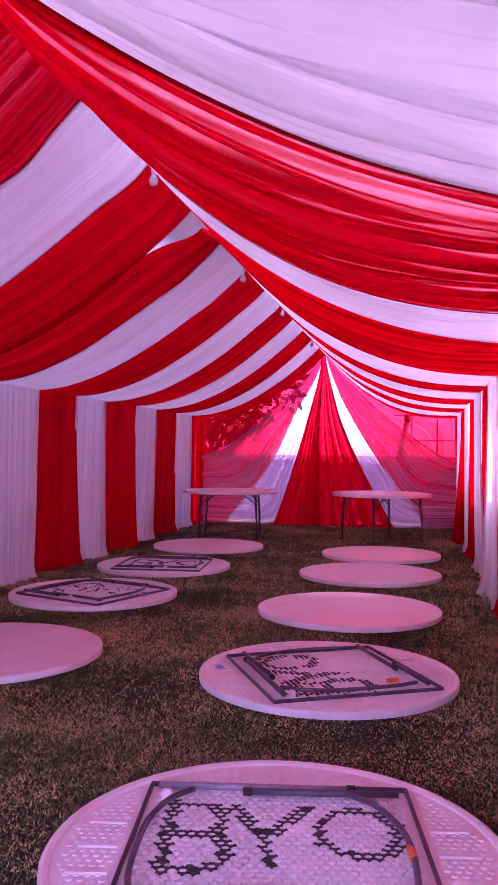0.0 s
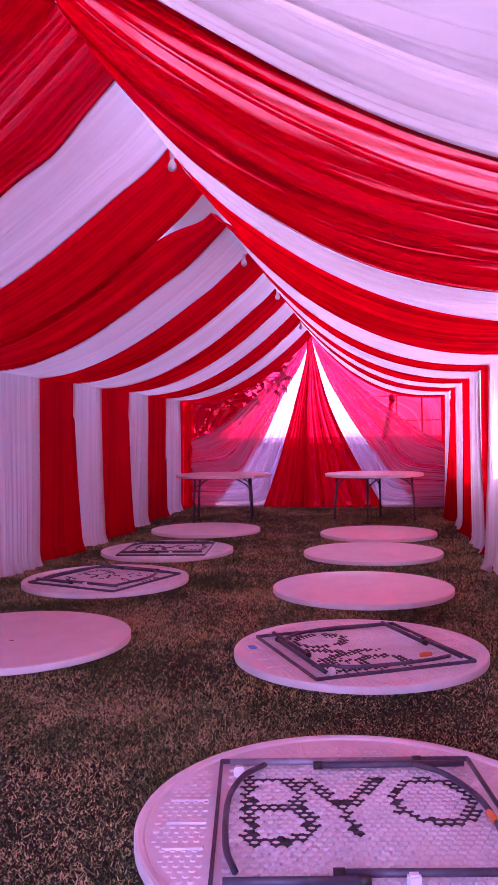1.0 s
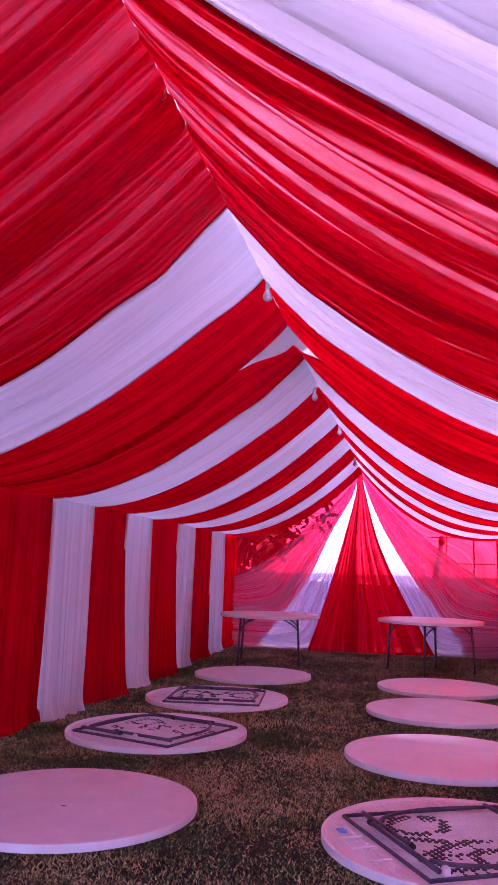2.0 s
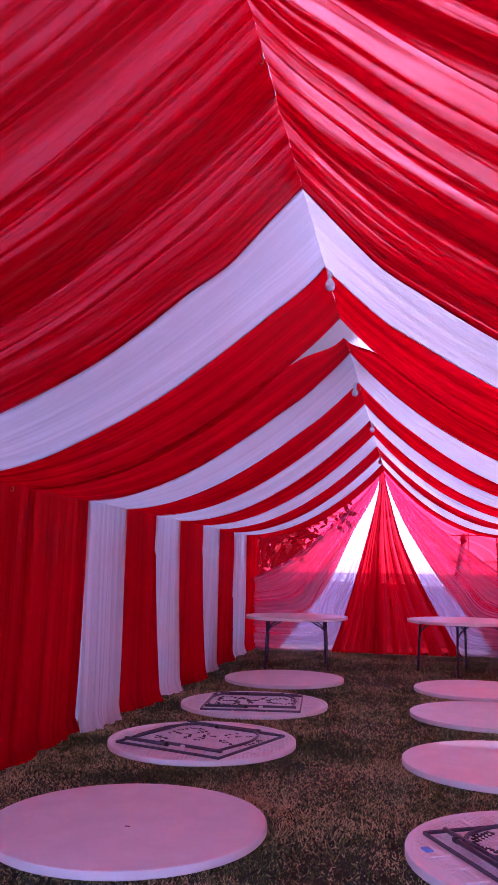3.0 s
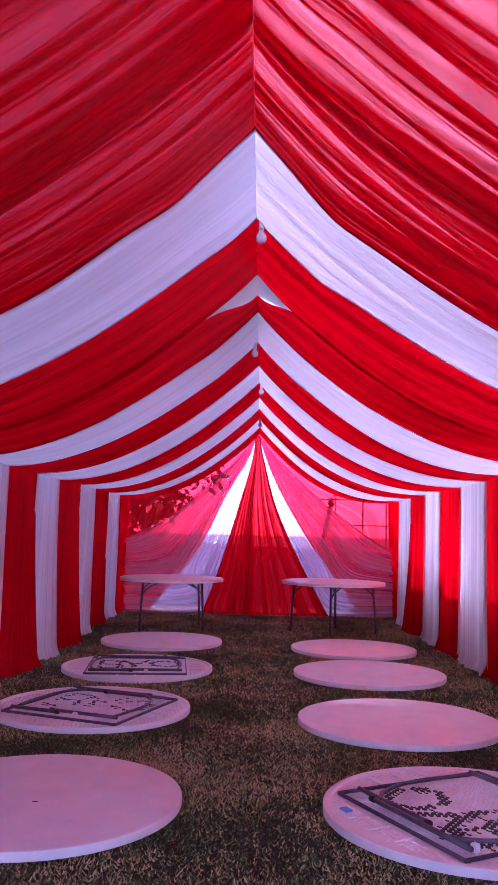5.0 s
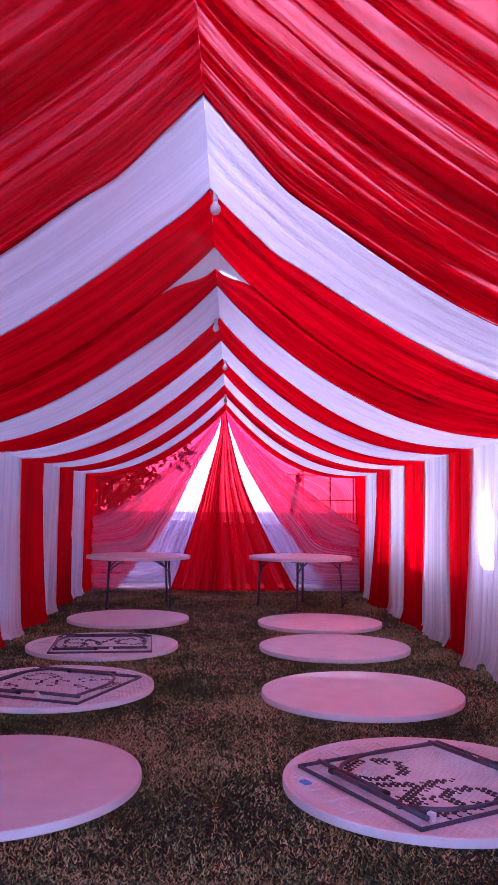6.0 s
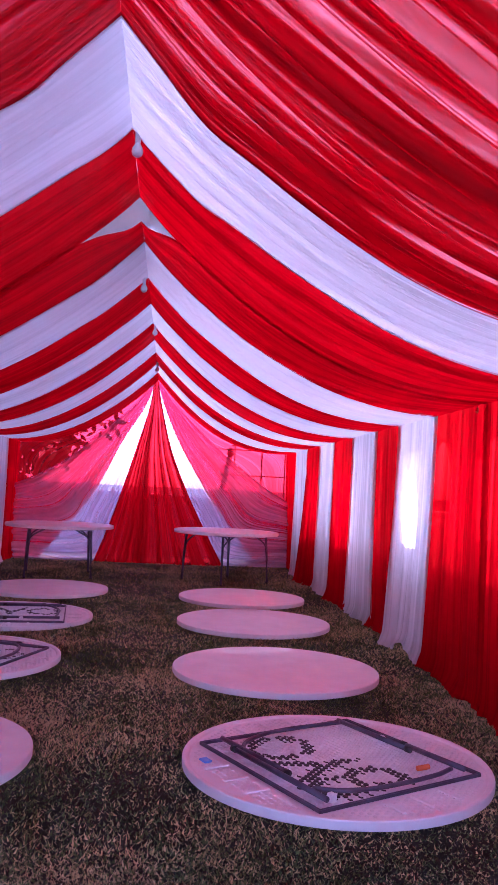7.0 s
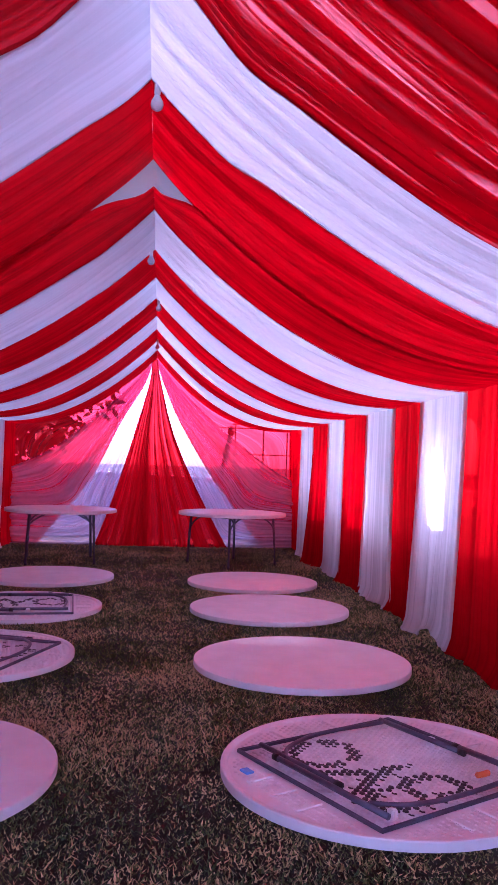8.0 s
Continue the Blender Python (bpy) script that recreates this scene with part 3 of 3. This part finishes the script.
def underside_panel(z0, paint, dots):
    """The moulded underside: rows of raised cells, the letters sprayed over them; paint: how well it took, dots: on the cells' tops too."""
    rnd = random.Random(4)
    co, faces, slots = [], [], []
    step = 0.0345
    n = int(1.5 / step)
    for j in range(-n // 2, n // 2 + 1):
        for i in range(-n // 2, n // 2 + 1):
            x, y = (i + 0.5 * (j % 2)) * step, j * step * 0.88
            r = math.hypot(x, y)
            inside = abs(x) < SIDE - 0.03 and abs(y) < SIDE - 0.03
            outside = (abs(x) > SIDE + 0.03 or abs(y) > SIDE + 0.03) and r < R_TOP - 0.06
            if not (inside or outside):
                continue
            hi = (0.009 if dots < 0.5 else 0.006) if inside else 0.004
            ra, rb = (0.0140, 0.0112) if inside else (0.0105, 0.007)
            base = len(co)
            for rr, zz in ((ra, z0), (rb, z0 + hi)):
                for k in range(6):
                    a = k * math.pi / 3
                    co.append((x + 1.18 * rr * math.cos(a), y + 0.92 * rr * math.sin(a), zz))
            painted = inside and stroke_distance(x, y) < (0.0215 if dots < 0.5 else 0.026) + rnd.uniform(-0.005, 0.005) and rnd.random() < paint
            misted = inside and not painted and stroke_distance(x, y) < 0.055 and rnd.random() < 0.3
            for k in range(6):
                m = (k + 1) % 6
                faces.append((base + k, base + m, base + 6 + m, base + 6 + k))
                slots.append(1 if painted or (misted and k < 3) else 0)
            faces.append(tuple(base + 6 + k for k in range(6)))
            slots.append(1 if painted and rnd.random() < dots else 0)
            if painted and dots < 0.5:
                b2 = len(co)
                for k in range(8):
                    a = k * math.pi / 4
                    co.append((x + 0.0205 * math.cos(a), y + 0.0195 * math.sin(a), z0 + 0.0008 + 0.0003 * (i % 2)))
                faces.append(tuple(b2 + k for k in range(8)))
                slots.append(1)
    me = bpy.data.meshes.new("cell_panel")
    me.from_pydata(co, [], faces)
    me.materials.append(M_under)
    me.materials.append(M_paint)
    me.polygons.foreach_set("material_index", slots)
    return me


def folded_table(m, label, sticker=(0.428, -0.02), tag=None, paint=1.0, dots=0.12, tube_material=None):
    """A round table lying on its top, legs folded into the square apron frame."""
    th = new("round_folding_table")
    bm = bmesh.new()
    table_rim(bm, 0.012, True)
    part("tabletop", bm, M_table, th, "moulded white plastic top, face down")
    z = 0.012 + THICK - 0.012
    ob = new("cell_panel", underside_panel(z, paint, dots))
    ob.parent = th
    ob["label"] = "dimpled plastic underside with B Y O sprayed in dark paint"
    ob["kind"] = "stuff"
    for a in range(4):
        rot = Matrix.Rotation(a * math.pi / 2, 4, "Z")
        for k in (-0.17, 0.0, 0.17):
            bm = bmesh.new()
            box(bm, 0.525, 0.66, k - 0.012, k + 0.012, z, z + 0.009)
            bmesh.ops.bevel(bm, geom=bm.edges[:], offset=0.003, segments=1, affect="EDGES")
            bmesh.ops.transform(bm, matrix=rot, verts=bm.verts[:])
            part("rib", bm, M_table, th)
    zr = z + 0.016
    for a in range(4):
        rot = Matrix.Rotation(a * math.pi / 2, 4, "Z")
        bm = bmesh.new()
        box(bm, -SIDE - 0.006, SIDE + 0.006, SIDE - 0.006, SIDE + 0.006, z - 0.002, z + 0.020)
        bmesh.ops.bevel(bm, geom=bm.edges[:], offset=0.004, segments=2, affect="EDGES")
        bmesh.ops.transform(bm, matrix=rot, verts=bm.verts[:])
        part("apron_rail", bm, M_steel, th, "dark coated steel rail")
    zt = z + 0.034
    # two leg frames folded flat, with bowed braces
    for s in (1, -1):
        bm = bmesh.new()
        tube(bm, [(-0.455, s * 0.425, zt), (0.10 + 0.16 * s, s * 0.425, zt)], 0.0135, 10)
        leg = part("leg", bm, (tube_material or M_steel) if s > 0 else M_steel, th, "grey steel tube leg folded flat", True)
        bm = bmesh.new()
        e = 0.10 + 0.16 * s
        tube(bm, [(e - 0.002, s * 0.425, zt), (e + 0.032, s * 0.425, zt)], 0.0165, 10)
        part("foot_cap", bm, M_black, leg, "black plastic foot cap", True)
        bm = bmesh.new()
        tube(bm, [(-0.10, s * 0.385, zt), (0.45, s * 0.39, zt)], 0.0125, 10)
        leg = part("leg", bm, M_steel, th, "grey steel tube leg folded flat", True)
        bm = bmesh.new()
        tube(bm, [(-0.132, s * 0.385, zt), (-0.098, s * 0.385, zt)], 0.0155, 10)
        part("foot_cap", bm, M_black, leg, "black plastic foot cap", True)
        bm = bmesh.new()
        arc = [(-0.32, 0.40, zt), (-0.40, 0.30, zt), (-0.448, 0.14, zt), (-0.458, -0.05, zt), (-0.45, -0.24, zt), (-0.42, -0.37, zt)]
        if s < 0:
            arc = [(0.24, 0.40, zt), (0.35, 0.30, zt), (0.42, 0.12, zt), (0.435, -0.06, zt), (0.42, -0.24, zt), (0.41, -0.37, zt)]
        tube(bm, smooth_line(arc, 5), 0.011, 8)
        brace = part("brace", bm, M_steel, th, "bowed grey steel brace", True)
        if sticker and s * sticker[0] < 0:
            bm = bmesh.new()
            sx, sy = sticker
            tube(bm, [(sx, sy, zt), (sx * 1.012, sy - 0.035, zt), (sx * 1.008, sy - 0.07, zt)], 0.0135, 8)
            part("sticker", bm, M_orange, brace, "orange sticker", True)
    for x, y in ((-0.42, 0.37), (0.10, -0.405)):
        bm = bmesh.new()
        box(bm, x - 0.02, x + 0.02, y - 0.016, y + 0.016, z, z + 0.042)
        bmesh.ops.bevel(bm, geom=bm.edges[:], offset=0.006, segments=2, affect="EDGES")
        part("clip", bm, M_clip, th, "white plastic clip")
    if tag:
        bm = bmesh.new()
        box(bm, tag[0] - 0.03, tag[0] + 0.03, tag[1] - 0.022, tag[1] + 0.022, z + 0.003, z + 0.014)
        bmesh.ops.bevel(bm, geom=bm.edges[:], offset=0.004, segments=1, affect="EDGES")
        part("tag", bm, M_blue, th, "blue plastic tag")
    th.matrix_world = m
    return tagged(th, label, "table", "tables lying on the grass")


def plain_top(m, label, group="tables lying on the grass"):
    """A round table lying on its legs' side with the clean top up."""
    th = new("round_folding_table")
    bm = bmesh.new()
    table_rim(bm, 0.014, False)
    part("tabletop", bm, M_table, th)
    bm = bmesh.new()
    for a in range(4):
        r = Matrix.Rotation(a * math.pi / 2, 4, "Z")
        c = bmesh.new()
        box(c, -SIDE, SIDE, SIDE - 0.012, SIDE + 0.012, 0.0, 0.028)
        bmesh.ops.transform(c, matrix=r, verts=c.verts[:])
        me = bpy.data.meshes.new("tmp")
        c.to_mesh(me); c.free()
        bm.from_mesh(me)
        bpy.data.meshes.remove(me)
    part("apron_frame", bm, M_steel, th, "dark steel frame under the top")
    th.matrix_world = m
    return tagged(th, label, "table", group)


def standing_table(m, label):
    """A round table on unfolded legs."""
    th = new("round_folding_table")
    bm = bmesh.new()
    table_rim(bm, 0.70, False)
    part("tabletop", bm, M_table, th)
    for a in range(4):
        r = Matrix.Rotation(a * math.pi / 2, 4, "Z")
        bm = bmesh.new()
        box(bm, -0.44, 0.44, 0.43, 0.45, 0.682, 0.712)
        bmesh.ops.transform(bm, matrix=r, verts=bm.verts[:])
        part("apron_rail", bm, M_steel, th)
    for sx in (-1, 1):
        for sy in (-1, 1):
            bm = bmesh.new()
            tube(bm, [(sx * 0.42, sy * 0.40, 0.70), (sx * 0.44, sy * 0.42, 0.35), (sx * 0.45, sy * 0.43, 0.012)], 0.018, 10)
            leg = part("leg", bm, M_steel, th, "grey steel tube leg", True)
            bm = bmesh.new()
            tube(bm, [(sx * 0.45, sy * 0.43, 0.03), (sx * 0.45, sy * 0.43, 0.0)], 0.021, 10)
            part("foot_cap", bm, M_black, leg, "black plastic foot cap", True)
            bm = bmesh.new()
            tube(bm, smooth_line([(sx * 0.428, sy * 0.41, 0.52), (sx * 0.36, sy * 0.405, 0.60), (sx * 0.20, sy * 0.40, 0.69)], 4), 0.012, 8)
            part("brace", bm, M_steel, th, "curved steel brace", True)
    th.matrix_world = m
    return tagged(th, label, "table", "standing tables")


UPTURNED = "upturned white round folding table, legs folded, lettered underside, on grass"
FADED = "upturned white round folding table, legs folded, faint lettering, on grass"
folded_table(pose(1.26, 3.20, 0.0, 0, 0, 9.5), UPTURNED, tube_material=M_bare)
folded_table(pose(1.18, 5.40, 0.0, 0, 0, 118), UPTURNED, (-0.345, -0.22), (0.26, 0.60), 0.92, 0.95)
folded_table(pose(-1.23, 7.61, 0.0, 0, 0, -20.5), FADED, None, paint=0.5, dots=0.7)
folded_table(pose(-1.17, 9.52, 0.0, 0, 0, 6), FADED, None, paint=0.8, dots=0.8)
FLAT = "white plastic round table top lying flat on the grass"
flat = plain_top(pose(-1.08, 5.42, 0.0), FLAT)
bm = bmesh.new()
box(bm, 0.02, 0.05, -0.115, -0.105, 0.014 + THICK - 0.002, 0.014 + THICK + 0.002)
slot = link("slot", bm, M_black)
for x, y, turn in ((1.14, 7.40, 20), (1.19, 9.48, 50), (1.23, 11.25, 10), (-1.17, 11.54, 30)):
    copy_thing(flat, pose(x, y, 0.0, 0, 0, turn))
slot.parent = flat
slot["label"] = "small dark slot"
STAND = "white round folding table on grey tube legs before the gable drapes"
stand = standing_table(pose(1.15, 13.22, 0.0, 0, 0, 38), STAND)
copy_thing(stand, pose(-1.25, 13.22, 0.0, 0, 0, 8))

# ---------------------------------------------------------------- small fittings
def pendant(x, y, z, tilt):
    """A bulb in its holder, hanging from the ridge."""
    th = new("light_bulb")
    bm = bmesh.new()
    lathe(bm, [(0, 0.0), (0.014, 0.0), (0.018, -0.02), (0.018, -0.075), (0.014, -0.085), (0, -0.085)], 16)
    part("holder", bm, M_clip, th, "white plastic holder", True)
    bm = bmesh.new()
    lathe(bm, [(0.013, -0.080), (0.020, -0.095), (0.033, -0.118), (0.036, -0.138), (0.030, -0.158), (0.015, -0.170), (0, -0.172)], 20)
    part("glass", bm, M_bulb, th, "unlit milky bulb", True)
    th.matrix_world = pose(x, y, z, tilt, 0, 0) @ Matrix.Scale(0.85, 4)
    return tagged(th, "unlit white bulb in a holder hanging from the ridge", "light bulb", "ridge bulbs")


for x, y, k in ((0.03, 5.47, 0), (-0.03, 8.42, 8), (0.03, 10.5, -6), (0.01, 13.45, 4)):
    pendant(x, y, RIDGE - 0.01, k)


def hook(x, y, z):
    bm = bmesh.new()
    tube(bm, smooth_line([(0, 0, 0.01), (0.006, 0, -0.012), (0.0, 0, -0.028), (-0.01, 0, -0.02)], 4), 0.004, 6)
    ob = link("hook", bm, M_brass, None, "", True)
    ob.matrix_world = pose(x, y, z)
    return tagged(ob, "small brass hook holding the drape", "hook", "drape hooks")


hook(0.0, 3.41, 3.17)
hook(-2.29, 6.18, 1.98)
hook(2.29, 6.52, 1.98)

# ---------------------------------------------------------------- beyond the gable
rnd = random.Random(11)
tree = new("tree")
bm = bmesh.new()
trunk = smooth_line([(0, 0, 0), (0.05, 0.02, 0.8), (-0.04, 0.0, 1.6), (0.06, 0.05, 2.6), (0.0, 0.1, 3.8)], 6)
tube(bm, trunk, 0.10, 10, 0.03)
twigs = []
for k in range(80):
    base = trunk[min(len(trunk) - 1, 8 + k * 14 // 80)]
    a = rnd.uniform(0, 2 * math.pi)
    l = rnd.uniform(0.6, 1.5)
    tip = base + Vector((math.cos(a) * l, 0.4 * math.sin(a) * l, rnd.uniform(-0.1, 0.8)))
    if tip.z < 1.35 + 0.63 * (tip.x + 0.2):
        continue
    mid = (base + tip) / 2 + Vector((0, 0, rnd.uniform(0.05, 0.2)))
    line = smooth_line([base, mid, tip], 5)
    tube(bm, line, 0.02, 6, 0.005)
    twigs.append(line)
part("trunk", bm, M_bark, tree, "grey-brown trunk and limbs", True)
bm = bmesh.new()
for line in twigs:
    for k in range(12):
        p = line[rnd.randrange(3, len(line))] + Vector((rnd.gauss(0, 0.10), rnd.gauss(0, 0.08), rnd.gauss(0, 0.10)))
        if p.z < 1.25 + 0.63 * (p.x + 0.2) + rnd.uniform(-0.1, 0.1):      # bare underside of the crown
            continue
        d = Vector((rnd.uniform(-1, 1), rnd.uniform(-0.5, 0.5), rnd.uniform(-1.0, 0.4))).normalized()
        w = d.cross(Vector((rnd.uniform(-0.3, 0.3), 1, rnd.uniform(-0.3, 0.3)))).normalized()
        nrm = d.cross(w)
        l = rnd.uniform(0.16, 0.30)
        b = l * 0.19
        q = [p, p + d * l * 0.35 + w * b, p + d * l * 0.7 + w * b * 0.8, p + d * l - nrm * 0.02, p + d * l * 0.7 - w * b * 0.8, p + d * l * 0.35 - w * b]
        bm.faces.new([bm.verts.new(c) for c in q])
part("crown", bm, M_leaf, tree, "long dark green leaves with gaps of sky")
tree.matrix_world = pose(-2.25, 17.5, 0.0)
tagged(tree, "leafy tree standing behind the sheer gable drape", "tree")

bm = bmesh.new()
tube(bm, [(1.22, 17.5, 0), (1.30, 17.5, 1.2), (1.46, 17.5, 2.0)], 0.06, 10, 0.05)
pole = new("post")
part("shaft", bm, M_pole, pole, "leaning dark timber shaft", True)
bm = bmesh.new()
lathe(bm, [(0, -0.06), (0.05, -0.05), (0.07, 0.0), (0.06, 0.08), (0.03, 0.12), (0, 0.13)], 14, (1.47, 17.5, 2.05))
part("cap", bm, M_pole, pole, "", True)
tagged(pole, "leaning dark post with a cap behind the gable drape", "post")
bm = bmesh.new()
tube(bm, [(1.56, 17.55, 0), (1.56, 17.55, 2.22)], 0.012, 8)
tube(bm, [(1.50, 17.55, 2.22), (1.62, 17.55, 2.22)], 0.012, 8)
tagged(link("thin_post", bm, M_pole), "thin metal post with a short cross arm", "post")
bm = bmesh.new()
for x in (2.06, 2.52):
    tube(bm, [(x, 17.1, 0), (x, 17.1, 2.5)], 0.014, 8)
tube(bm, [(1.2, 17.1, 2.12), (3.2, 17.1, 2.12)], 0.010, 8)
tube(bm, [(1.2, 17.1, 1.62), (3.2, 17.1, 1.62)], 0.010, 8)
tagged(link("pipe_frame", bm, M_pole), "thin pipe frame behind the gable drape", "frame")

# ---------------------------------------------------------------- grass
def grass():
    rng = np.random.default_rng(5)
    xs, ys, hs = [], [], []
    for y0, y1, per, h in ((2.0, 4.5, 17000, 0.0135), (4.5, 7.5, 8500, 0.019), (7.5, 11.0, 4200, 0.024), (11.0, 16.0, 1800, 0.028)):
        n = int((y1 - y0) * 5.3 * per)
        xs.append(rng.uniform(-2.65, 2.65, n)); ys.append(rng.uniform(y0, y1, n)); hs.append(h * rng.uniform(0.4, 1.35, n))
    x, y, h = np.concatenate(xs), np.concatenate(ys), np.concatenate(hs)
    patch = np.sin(x * 2.3 + np.sin(y * 1.7) * 1.5) * np.sin(y * 1.9 + np.cos(x * 1.3)) * 0.5 + 0.5
    keep = rng.uniform(0, 1, len(x)) < 0.45 + 0.55 * patch
    x, y, h = x[keep], y[keep], h[keep] * (0.7 + 0.5 * patch[keep])
    n = len(x)
    a = rng.uniform(0, 2 * np.pi, n)
    lean, b = rng.uniform(0.2, 1.6, n) * h, rng.uniform(0, 2 * np.pi, n)
    w = rng.uniform(0.0020, 0.0054, n) * (0.45 + 0.16 * np.minimum(y, 8.0))
    co = np.zeros((n, 3, 3))
    co[:, 0] = np.stack([x - w * np.cos(a), y - w * np.sin(a), 0 * x], 1)
    co[:, 1] = np.stack([x + w * np.cos(a), y + w * np.sin(a), 0 * x], 1)
    co[:, 2] = np.stack([x + lean * np.cos(b), y + lean * np.sin(b), h], 1)
    me = bpy.data.meshes.new("grass")
    me.vertices.add(3 * n)
    me.vertices.foreach_set("co", co.ravel())
    me.loops.add(3 * n)
    me.loops.foreach_set("vertex_index", np.arange(3 * n, dtype=np.int32))
    me.polygons.add(n)
    me.polygons.foreach_set("loop_start", np.arange(0, 3 * n, 3, dtype=np.int32))
    me.update(calc_edges=True)
    me.validate()
    me.materials.append(M_blade)
    return tagged(new("grass", me), "short patchy lawn, green and dry brown blades", "grass", kind="stuff")


grass()
